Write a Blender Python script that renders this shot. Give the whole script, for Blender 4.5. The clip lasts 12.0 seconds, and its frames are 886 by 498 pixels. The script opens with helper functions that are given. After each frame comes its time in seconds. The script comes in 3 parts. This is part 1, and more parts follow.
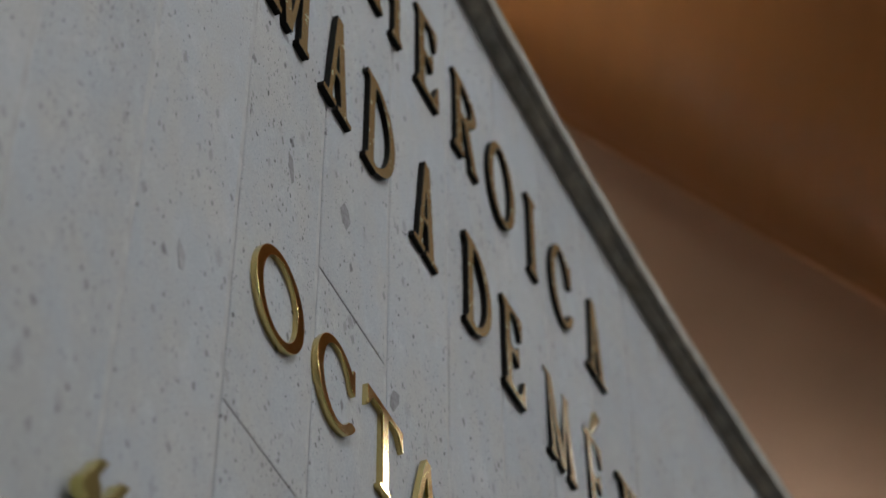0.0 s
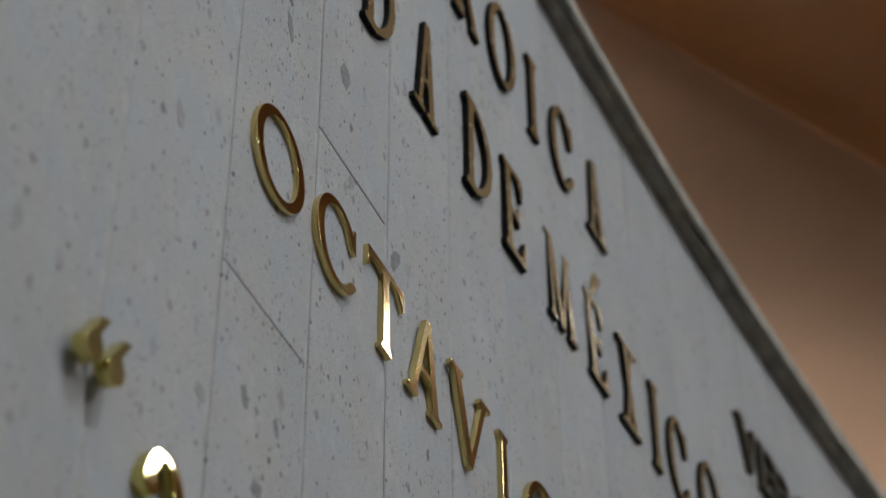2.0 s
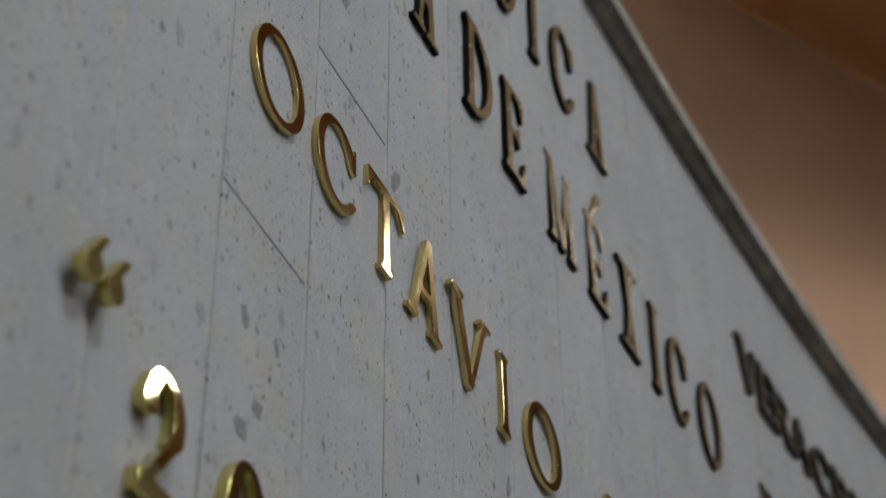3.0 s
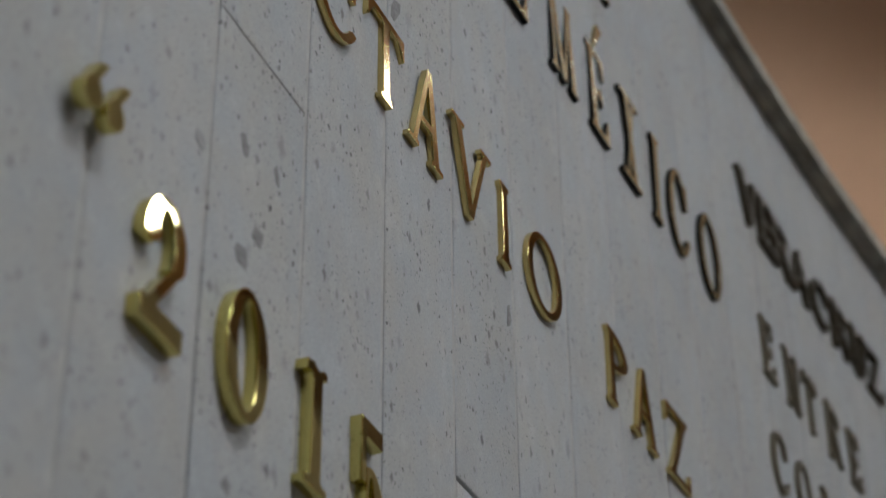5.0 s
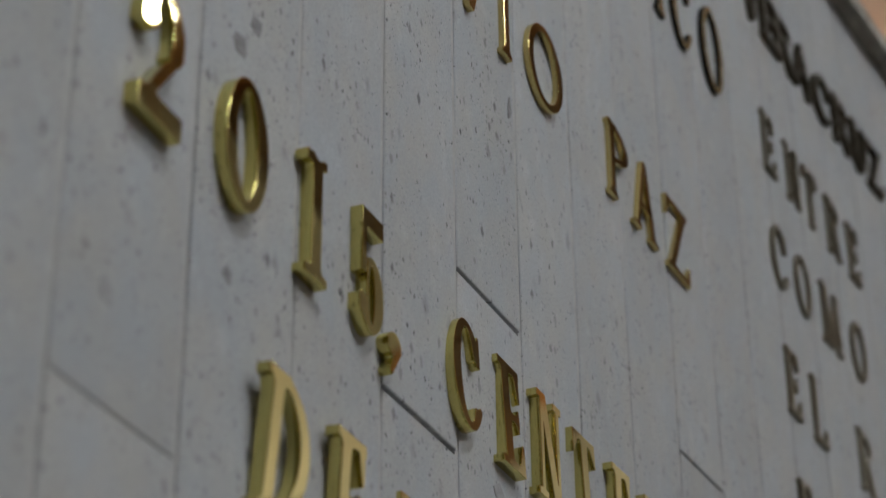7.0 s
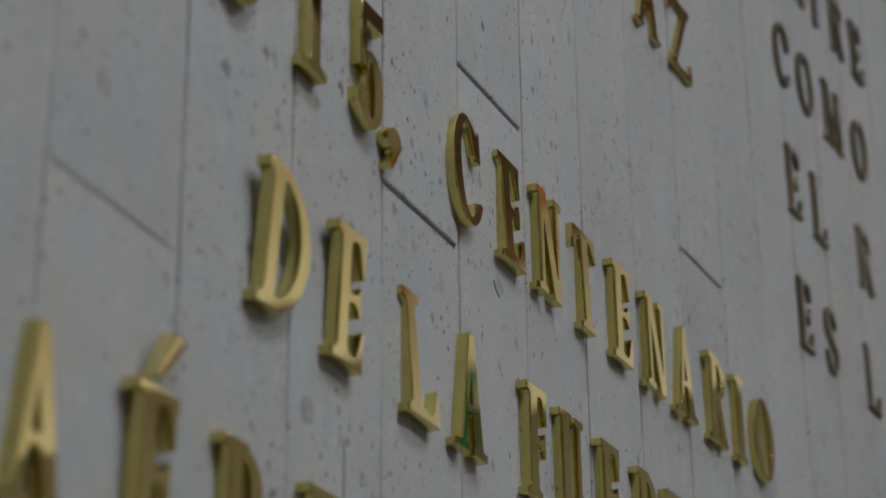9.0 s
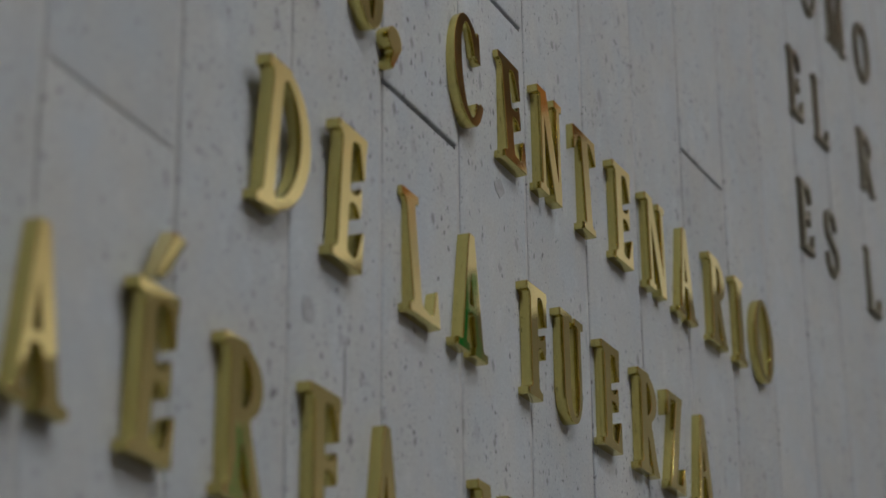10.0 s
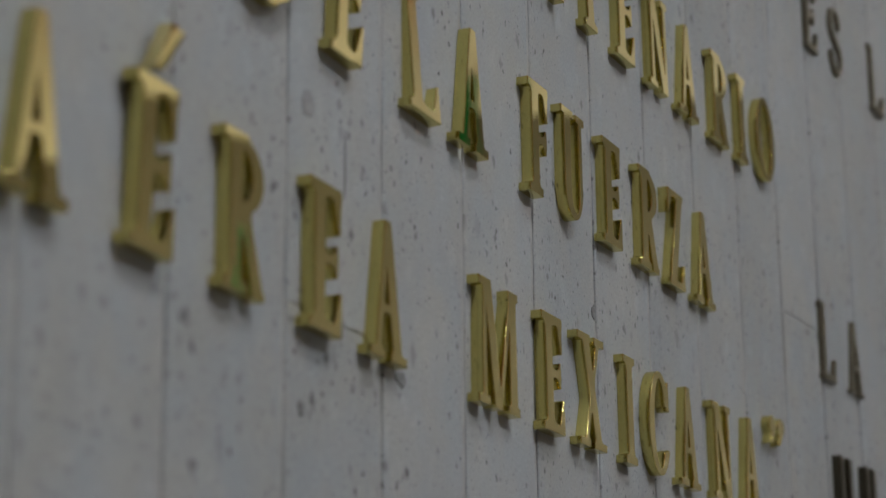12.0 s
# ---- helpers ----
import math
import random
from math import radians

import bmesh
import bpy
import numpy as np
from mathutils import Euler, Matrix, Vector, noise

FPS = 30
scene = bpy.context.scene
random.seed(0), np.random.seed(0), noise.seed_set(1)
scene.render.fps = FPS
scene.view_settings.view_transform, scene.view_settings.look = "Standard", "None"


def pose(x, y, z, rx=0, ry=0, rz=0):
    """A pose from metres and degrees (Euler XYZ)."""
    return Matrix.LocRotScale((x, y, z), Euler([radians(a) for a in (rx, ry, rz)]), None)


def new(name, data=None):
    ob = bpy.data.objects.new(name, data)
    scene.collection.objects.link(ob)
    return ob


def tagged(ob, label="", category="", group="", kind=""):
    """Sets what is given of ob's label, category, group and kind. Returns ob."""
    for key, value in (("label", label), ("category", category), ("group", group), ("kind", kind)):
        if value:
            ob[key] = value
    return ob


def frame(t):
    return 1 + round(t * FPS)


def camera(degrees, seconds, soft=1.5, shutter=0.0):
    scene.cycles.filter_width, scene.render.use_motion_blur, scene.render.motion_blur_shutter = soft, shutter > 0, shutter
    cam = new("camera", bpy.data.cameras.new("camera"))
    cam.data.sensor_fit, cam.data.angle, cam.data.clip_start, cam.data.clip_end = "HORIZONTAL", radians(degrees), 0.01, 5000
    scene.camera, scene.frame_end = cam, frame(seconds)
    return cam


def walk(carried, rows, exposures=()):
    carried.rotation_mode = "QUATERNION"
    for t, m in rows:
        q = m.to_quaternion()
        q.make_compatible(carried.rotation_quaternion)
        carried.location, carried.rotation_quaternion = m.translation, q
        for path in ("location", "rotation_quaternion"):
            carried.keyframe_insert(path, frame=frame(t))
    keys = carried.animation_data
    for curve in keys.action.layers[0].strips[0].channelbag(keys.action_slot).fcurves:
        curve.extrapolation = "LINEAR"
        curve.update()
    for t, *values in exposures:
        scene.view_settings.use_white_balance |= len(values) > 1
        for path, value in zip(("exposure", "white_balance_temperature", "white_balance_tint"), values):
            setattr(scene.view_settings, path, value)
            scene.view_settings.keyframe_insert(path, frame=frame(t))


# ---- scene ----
cam = camera(24.36, 12.0, soft=1.5)
EYE = 1.6                      # height of the first eye over the hall's floor
REACH, RISE = 0.136, 0.052     # the lens sits this far ahead of and above the head's tilt axis
LEAN = 0.53
TILTS = [(0.0, 44.57), (0.5, 43.69), (1.0, 42.78), (1.5, 41.82), (2.0, 40.81), (2.5, 39.75), (3.0, 38.67), (3.5, 37.59), (4.0, 36.49),
         (4.5, 35.34), (5.0, 34.09), (5.5, 32.74), (6.0, 31.33), (6.5, 29.92), (7.0, 28.49), (7.5, 27.08), (8.0, 25.7), (8.5, 24.34),
         (9.0, 23.0), (9.5, 21.67), (10.0, 20.34), (10.5, 18.98), (11.0, 17.62), (11.5, 16.25), (12.0, 14.87)]


def head(t, tilt):
    """The camera on its tilting head, before the head is set at its place."""
    return pose(0, 0, 0, 90 + tilt, 0, 0.407 * t / 12) @ pose(0, 0, 0, 0, 0, -LEAN) @ Matrix.Translation((0, RISE, -REACH))


PIVOT = Vector((0, 0, EYE)) - head(*TILTS[0]).translation
walk(cam, [(t, Matrix.Translation(PIVOT) @ head(t, tilt)) for t, tilt in TILTS])
cam.data.dof.use_dof = True
cam.data.dof.focus_distance = 3.55
cam.data.dof.aperture_fstop = 2.8

# ---- light ----
world = bpy.data.worlds.new("world")
world.use_nodes = True
world.node_tree.nodes["Background"].inputs["Color"].default_value = (0.05, 0.05, 0.05, 1)
world.node_tree.nodes["Background"].inputs["Strength"].default_value = 0.2
scene.world = world
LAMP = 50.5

# ---- the plan: the inscription wall's line, slightly hollow, and the hall set square to it ----
HEADING, HOLLOW, DEPTH = radians(67.02), -0.03366, 3.0
THICK = 0.022                  # how far the letters stand out
U = Vector((math.cos(HEADING), math.sin(HEADING), 0))
N = Vector((math.sin(HEADING), -math.cos(HEADING), 0))


def on_wall(s, z, off=0.0):
    """A place on the letters' front plane: metres along the wall, height over the eye, metres out of it."""
    h = HEADING + HOLLOW * s
    half = HOLLOW * s / 2
    c = s * (math.sin(half) / half if abs(half) > 1e-9 else 1)
    m = HEADING + half
    return Vector((c * math.cos(m) + off * math.sin(h), DEPTH + c * math.sin(m) - off * math.cos(h), EYE + z))


def wall_pose(s, z, off=0.0):
    """x along the wall, y up, z out of the wall."""
    h = HEADING + HOLLOW * s
    m = Matrix(((math.cos(h), 0, math.sin(h)), (math.sin(h), 0, -math.cos(h)), (0, 1, 0))).to_4x4()
    return Matrix.Translation(on_wall(s, z, off)) @ m


def hall(u, n, z):
    return U * u + N * n + Vector((0, 0, z))


# ---- materials ----
def material(name):
    m = bpy.data.materials.new(name)
    m.use_nodes = True
    return m, m.node_tree.nodes, m.node_tree.links, m.node_tree.nodes["Principled BSDF"]


def ramp(nodes, stops):
    r = nodes.new("ShaderNodeValToRGB")
    while len(r.color_ramp.elements) < len(stops):
        r.color_ramp.elements.new(0.5)
    for e, (p, c) in zip(r.color_ramp.elements, stops):
        e.position, e.color = p, (*c, 1) if len(c) == 3 else c
    return r


def math_node(nodes, links, op, a, b=None, c=None):
    n = nodes.new("ShaderNodeMath")
    n.operation = op
    for i, v in enumerate((a, b, c)):
        if v is None:
            continue
        if isinstance(v, (int, float)):
            n.inputs[i].default_value = v
        else:
            links.new(v, n.inputs[i])
    return n.outputs[0]


def mix(nodes, links, fac, a, b):
    n = nodes.new("ShaderNodeMix")
    n.data_type = "RGBA"
    for sock, v in ((n.inputs["Factor"], fac), (n.inputs["A"], a), (n.inputs["B"], b)):
        if isinstance(v, (int, float)):
            sock.default_value = v
        elif isinstance(v, tuple):
            sock.default_value = (*v, 1)
        else:
            links.new(v, sock)
    return n.outputs["Result"]


def noise_node(nodes, links, vec, scale, detail=3.0, rough=0.5):
    n = nodes.new("ShaderNodeTexNoise")
    n.inputs["Scale"].default_value, n.inputs["Detail"].default_value, n.inputs["Roughness"].default_value = scale, detail, rough
    links.new(vec, n.inputs["Vector"])
    return n


def stone(name, tone=0.36, pits=1.0, dims="2D", tint=(1, 1, 1), blot=(2.6, 0.86, 1.06)):
    """Sawn grey volcanic stone with dark angular fragments and small pits."""
    m, nodes, links, bsdf = material(name)
    tc, info = nodes.new("ShaderNodeTexCoord"), nodes.new("ShaderNodeObjectInfo")
    shift = nodes.new("ShaderNodeVectorMath")
    shift.operation = "MULTIPLY_ADD"
    shift.inputs[0].default_value = (1, 1, 1)
    links.new(tc.outputs["Object"], shift.inputs[0])
    shift.inputs[1].default_value = (1, 0.62, 1)
    comb = nodes.new("ShaderNodeCombineXYZ")
    for i, k in enumerate((37.0, 91.0, 53.0)):
        links.new(math_node(nodes, links, "MULTIPLY", info.outputs["Random"], k), comb.inputs[i])
    links.new(comb.outputs[0], shift.inputs[2])
    vec = shift.outputs[0]
    warp = nodes.new("ShaderNodeVectorMath")
    warp.operation = "MULTIPLY_ADD"
    links.new(noise_node(nodes, links, vec, 70, 2).outputs["Color"], warp.inputs[0])
    warp.inputs[1].default_value = (0.012, 0.012, 0.012)
    links.new(vec, warp.inputs[2])

    def fragments(scale, share, size, soft):
        v = nodes.new("ShaderNodeTexVoronoi")
        v.voronoi_dimensions, v.distance = dims, "MANHATTAN"
        v.inputs["Scale"].default_value = scale
        links.new(warp.outputs[0], v.inputs["Vector"])
        sep = nodes.new("ShaderNodeSeparateColor")
        links.new(v.outputs["Color"], sep.inputs[0])
        patch = noise_node(nodes, links, vec, 5.5, 2)
        keep = math_node(nodes, links, "LESS_THAN", sep.outputs[0], math_node(nodes, links, "MULTIPLY_ADD", patch.outputs["Fac"], 4.4 * share, -1.3 * share))
        rad = math_node(nodes, links, "MULTIPLY_ADD", sep.outputs[1], size * 0.75, size * 0.25)
        near = math_node(nodes, links, "SUBTRACT", rad, v.outputs["Distance"])
        n = math_node(nodes, links, "DIVIDE", near, soft)
        c = nodes.new("ShaderNodeClamp")
        links.new(n, c.inputs[0])
        return math_node(nodes, links, "MULTIPLY", c.outputs[0], keep), sep.outputs[2]

    big, big_tone = fragments(10, 0.5, 0.2, 0.12)
    mid, mid_tone = fragments(27, 0.27, 0.3, 0.14)
    small, small_tone = fragments(74, 0.24, 0.36, 0.12)
    tiny, tiny_tone = fragments(165, 0.26, 0.36, 0.2)
    cloud = noise_node(nodes, links, vec, blot[0], 4, 0.6)
    grain = noise_node(nodes, links, vec, 260, 2, 0.7)
    base = ramp(nodes, [(0.25, (tone * blot[1] * tint[0], tone * (blot[1] + 0.02) * tint[1], tone * (blot[1] + 0.05) * tint[2])),
                        (0.75, (tone * blot[2] * tint[0], tone * (blot[2] + 0.02) * tint[1], tone * (blot[2] + 0.05) * tint[2]))])
    links.new(cloud.outputs["Fac"], base.inputs[0])
    speck = ramp(nodes, [(0.3, (0.82, 0.82, 0.82)), (0.7, (1.1, 1.1, 1.1))])
    links.new(grain.outputs["Fac"], speck.inputs[0])
    mul = nodes.new("ShaderNodeMix")
    mul.data_type, mul.blend_type = "RGBA", "MULTIPLY"
    mul.inputs["Factor"].default_value = 0.7
    links.new(base.outputs[0], mul.inputs["A"])
    links.new(speck.outputs[0], mul.inputs["B"])
    tint = math_node(nodes, links, "MULTIPLY_ADD", info.outputs["Random"], 0.06, 0.97)
    hsv = nodes.new("ShaderNodeHueSaturation")
    # broad bluish and warm clouds over the grey, and pale scuffs
    hue = noise_node(nodes, links, vec, 11.0, 3, 0.55)
    hues = ramp(nodes, [(0.36, (0.965, 1.0, 1.045)), (0.52, (1.0, 1.0, 1.0)), (0.66, (1.03, 1.005, 0.965))])
    links.new(hue.outputs["Fac"], hues.inputs[0])
    scuff = noise_node(nodes, links, warp.outputs[0], 24.0, 3, 0.6)
    scuffs = ramp(nodes, [(0.56, (1.0, 1.0, 1.0)), (0.7, (1.1, 1.1, 1.1))])
    links.new(scuff.outputs["Fac"], scuffs.inputs[0])
    toned = mul.outputs["Result"]
    for layer in (hues, scuffs):
        over = nodes.new("ShaderNodeMix")
        over.data_type, over.blend_type = "RGBA", "MULTIPLY"
        over.inputs["Factor"].default_value = 1.0
        links.new(toned, over.inputs["A"])
        links.new(layer.outputs[0], over.inputs["B"])
        toned = over.outputs["Result"]
    links.new(toned, hsv.inputs["Color"])
    links.new(tint, hsv.inputs["Value"])
    col = hsv.outputs[0]
    for mask, t, k in ((big, big_tone, 0.4), (mid, mid_tone, 0.75), (small, small_tone, 1.0), (tiny, tiny_tone, 1.0)):
        shade = ramp(nodes, [(0.0, (0.03, 0.03, 0.034)), (0.35, (0.11, 0.11, 0.118)), (1.0, (0.24, 0.24, 0.25))])
        links.new(t, shade.inputs[0])
        col = mix(nodes, links, math_node(nodes, links, "MULTIPLY", mask, k * pits), col, shade.outputs[0])
    links.new(col, bsdf.inputs["Base Color"])
    bsdf.inputs["Roughness"].default_value = 0.62
    bsdf.inputs["Specular IOR Level"].default_value = 0.35
    depth = math_node(nodes, links, "ADD", math_node(nodes, links, "MULTIPLY", small, -1.0), math_node(nodes, links, "MULTIPLY", mid, -0.6))
    depth = math_node(nodes, links, "MULTIPLY_ADD", grain.outputs["Fac"], 0.25, depth)
    bump = nodes.new("ShaderNodeBump")
    bump.inputs["Strength"].default_value, bump.inputs["Distance"].default_value = 0.35, 0.0025
    links.new(depth, bump.inputs["Height"])
    links.new(bump.outputs[0], bsdf.inputs["Normal"])
    return m


def brass(name, color, dull, rough, wear, metal=1.0):
    """Cast brass, polished or gone dull, with faint blotches and wipe marks."""
    m, nodes, links, bsdf = material(name)
    tc = nodes.new("ShaderNodeTexCoord")
    vec = tc.outputs["Object"]
    blot = noise_node(nodes, links, vec, 16, 4, 0.6)
    fine = noise_node(nodes, links, vec, 120, 3, 0.6)
    r = ramp(nodes, [(0.35, (0, 0, 0)), (0.75, (1, 1, 1))])
    links.new(blot.outputs["Fac"], r.inputs[0])
    col = mix(nodes, links, math_node(nodes, links, "MULTIPLY", r.outputs[0], wear), color, dull)
    links.new(col, bsdf.inputs["Base Color"])
    bsdf.inputs["Metallic"].default_value = metal
    links.new(math_node(nodes, links, "MULTIPLY_ADD", fine.outputs["Fac"], rough * 0.5, math_node(nodes, links, "MULTIPLY_ADD", r.outputs[0], rough * 0.5, rough * 0.5)), bsdf.inputs["Roughness"])
    wave = noise_node(nodes, links, vec, 7, 1)
    bump = nodes.new("ShaderNodeBump")
    bump.inputs["Strength"].default_value, bump.inputs["Distance"].default_value = 0.2, 0.0024
    links.new(wave.outputs["Fac"], bump.inputs["Height"])
    links.new(bump.outputs[0], bsdf.inputs["Normal"])
    return m


def dark_patina(name):
    m, nodes, links, bsdf = material(name)
    tc = nodes.new("ShaderNodeTexCoord")
    n = noise_node(nodes, links, tc.outputs["Object"], 60, 4, 0.7)
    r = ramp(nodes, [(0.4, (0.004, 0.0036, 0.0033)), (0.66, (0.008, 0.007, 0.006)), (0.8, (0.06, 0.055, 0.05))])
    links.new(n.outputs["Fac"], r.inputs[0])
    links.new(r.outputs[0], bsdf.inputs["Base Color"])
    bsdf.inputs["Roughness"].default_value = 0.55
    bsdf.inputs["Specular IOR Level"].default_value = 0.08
    return m


def wood(name, light, dark, scale):
    m, nodes, links, bsdf = material(name)
    tc = nodes.new("ShaderNodeTexCoord")
    mp = nodes.new("ShaderNodeMapping")
    mp.inputs["Scale"].default_value = (scale, scale * 0.08, scale)
    links.new(tc.outputs["Object"], mp.inputs["Vector"])
    n = noise_node(nodes, links, mp.outputs[0], 6, 5, 0.6)
    big = noise_node(nodes, links, tc.outputs["Object"], 0.6, 3)
    r = ramp(nodes, [(0.3, dark), (0.7, light)])
    links.new(math_node(nodes, links, "MULTIPLY_ADD", big.outputs["Fac"], 0.5, math_node(nodes, links, "MULTIPLY", n.outputs["Fac"], 0.5)), r.inputs[0])
    links.new(r.outputs[0], bsdf.inputs["Base Color"])
    bsdf.inputs["Roughness"].default_value = 0.45
    bump = nodes.new("ShaderNodeBump")
    bump.inputs["Strength"].default_value, bump.inputs["Distance"].default_value = 0.2, 0.004
    links.new(n.outputs["Fac"], bump.inputs["Height"])
    links.new(bump.outputs[0], bsdf.inputs["Normal"])
    return m


def plain(name, color, rough, spread=0.1, scale=3.0):
    m, nodes, links, bsdf = material(name)
    tc = nodes.new("ShaderNodeTexCoord")
    n = noise_node(nodes, links, tc.outputs["Object"], scale, 5, 0.6)
    r = ramp(nodes, [(0.3, tuple(c * (1 - spread) for c in color)), (0.7, tuple(c * (1 + spread) for c in color))])
    links.new(n.outputs["Fac"], r.inputs[0])
    links.new(r.outputs[0], bsdf.inputs["Base Color"])
    bsdf.inputs["Roughness"].default_value = rough
    return m


def glow(name, strength):
    m, nodes, links, bsdf = material(name)
    bsdf.inputs["Base Color"].default_value = (0.8, 0.8, 0.8, 1)
    bsdf.inputs["Emission Color"].default_value = (0.95, 0.99, 1.0, 1)
    bsdf.inputs["Emission Strength"].default_value = strength
    return m


STONE = stone("grey_stone")
PLAIN_STONE = stone("close_grained_stone", pits=0.78)
PALE_FRAGMENT = plain("pale_fragment_stone", (0.27, 0.274, 0.282), 0.7, 0.2, 60)
FRAGMENT = plain("fragment_stone", (0.18, 0.182, 0.188), 0.7, 0.3, 90)
CAP_STONE = stone("cornice_stone", 0.34, 1.0, "3D", (1.04, 0.95, 0.8), (16.0, 0.45, 1.3))
MORTAR = plain("mortar", (0.36, 0.36, 0.36), 0.9, 0.15, 20)
NEW_BRASS = brass("new_brass", (0.7, 0.6, 0.29), (0.64, 0.54, 0.25), 0.03, 0.3)
NEW_RIM = brass("new_brass_rim", (0.64, 0.555, 0.2), (0.54, 0.46, 0.155), 0.19, 0.35)
OLD_RIM = brass("old_brass_rim", (0.66, 0.52, 0.22), (0.54, 0.41, 0.16), 0.22, 0.6)
OLD_BRASS = brass("old_brass", (0.64, 0.46, 0.18), (0.54, 0.38, 0.14), 0.115, 0.5)
DULL_BRASS = brass("dull_brass", (0.4, 0.31, 0.165), (0.33, 0.25, 0.13), 0.25, 0.3, 0.62)
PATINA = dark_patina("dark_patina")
AGED = brass("aged_bronze", (0.22, 0.198, 0.15), (0.16, 0.143, 0.108), 0.35, 0.8)
WORN = brass("worn_bronze", (0.1, 0.088, 0.066), (0.06, 0.053, 0.04), 0.35, 0.8)
DARK_WOOD = wood("dark_wood", (0.2, 0.08, 0.026), (0.13, 0.052, 0.018), 1.2)
CEILING_WOOD = wood("ceiling_wood", (0.51, 0.207, 0.06), (0.41, 0.165, 0.047), 1.2)
WALL_WOOD = wood("wall_wood", (0.34, 0.22, 0.12), (0.2, 0.12, 0.06), 0.8)
OLIVE = plain("drab_panel", (0.165, 0.145, 0.11), 0.6, 0.1, 0.5)
BEIGE = plain("beige_plaster", (0.8, 0.75, 0.65), 0.7, 0.05, 0.8)
TAUPE = plain("taupe_plaster", (0.5, 0.305, 0.195), 0.8, 0.06, 1.0)
GREEN = plain("green_cloth", (0.01, 0.22, 0.055), 0.8, 0.15, 3.0)
CARPET = plain("marble_floor", (0.165, 0.15, 0.13), 0.5, 0.15, 2)
FRAME_METAL = plain("lamp_frame", (0.5, 0.5, 0.5), 0.4)
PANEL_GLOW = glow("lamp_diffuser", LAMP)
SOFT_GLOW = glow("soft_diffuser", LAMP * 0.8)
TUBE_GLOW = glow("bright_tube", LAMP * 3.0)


# ---- building helpers ----
def mesh_object(name, bm, mat, parent=None, label=""):
    me = bpy.data.meshes.new(name)
    bm.to_mesh(me)
    bm.free()
    me.materials.append(mat)
    ob = new(name, me)
    if parent is not None:
        ob.parent = parent
    if label:
        ob["label"] = label
    return ob


def part(name, bm, mat, parent, label=""):
    return mesh_object(name, bm, mat, parent, label)


def box_bm(verts8):
    """A box from its lower and upper four corners, each going round."""
    bm = bmesh.new()
    v = [bm.verts.new(p) for p in verts8]
    for f in ((3, 2, 1, 0), (4, 5, 6, 7), (0, 1, 5, 4), (1, 2, 6, 5), (2, 3, 7, 6), (3, 0, 4, 7)):
        bm.faces.new([v[i] for i in f])
    bmesh.ops.recalc_face_normals(bm, faces=bm.faces)
    return bm


def hall_box(name, u0, u1, n0, n1, z0, z1, mat, label, category):
    lo = [hall(u, n, z0) for u, n in ((u0, n0), (u1, n0), (u1, n1), (u0, n1))]
    hi = [hall(u, n, z1) for u, n in ((u0, n0), (u1, n0), (u1, n1), (u0, n1))]
    return tagged(mesh_object(name, box_bm(lo + hi), mat), label, category, kind="structure")


def sweep(name, profile, s0, s1, step, mat, parent=None, label=""):
    """A profile of (off, z) carried along the wall's line, closed at both ends."""
    bm = bmesh.new()
    count = max(2, round((s1 - s0) / step))
    rings = []
    for i in range(count + 1):
        s = s0 + (s1 - s0) * i / count
        rings.append([bm.verts.new(on_wall(s, z, off)) for off, z in profile])
    k = len(profile)
    for a, b in zip(rings, rings[1:]):
        for i in range(k):
            bm.faces.new((a[i], a[(i + 1) % k], b[(i + 1) % k], b[i]))
    bm.faces.new(rings[0])
    bm.faces.new(list(reversed(rings[-1])))
    bmesh.ops.recalc_face_normals(bm, faces=bm.faces)
    return mesh_object(name, bm, mat, parent, label)


# ---- the hall ----
CEIL = 10.0
hall_box("floor", -12, 18, -9, 20, -0.2, 0, CARPET, "grey polished stone floor of the hall", "floor")
# The unseen far wall is split in two tones as a reflector for the letters.
hall_box("wall_north", 17.5, 17.9, -9, 20, 0, 7.9, OLIVE, "unseen far wall, drab for the lower letters to reflect", "wall")
hall_box("wall_frieze", 17.48, 17.9, -9, 20, 7.9, 12, BEIGE, "unseen pale band on the far wall for letters to reflect", "wall")
hall_box("wall_south", -12.4, -12, -9, 20, 0, 12, WALL_WOOD, "wooden wall behind the viewer", "wall")
hall_box("wall_east", -12.4, 17.9, 20, 20.4, 0, 12, WALL_WOOD, "wooden side wall of the hall", "wall")
hall_box("wall_west", -12.4, 17.9, -9.4, -9, 0, 12, WALL_WOOD, "wooden wall behind the inscription wall", "wall")
hall_box("roof", -12.4, 17.9, -9.4, 20.4, 12, 12.3, CEILING_WOOD, "closed roof above the wooden ceiling", "ceiling")

# the wooden ceiling rises into a fold along a slanting line; past it a plaster vault comes down
SLOT = Vector((9.05, -1.79))
ALONG = Vector((0.8645, 0.5026))
PAST = Vector((0.5026, -0.8645))


def slot_place(a, q, z):
    p = SLOT + ALONG * a + PAST * q
    return hall(p.x, p.y, z)


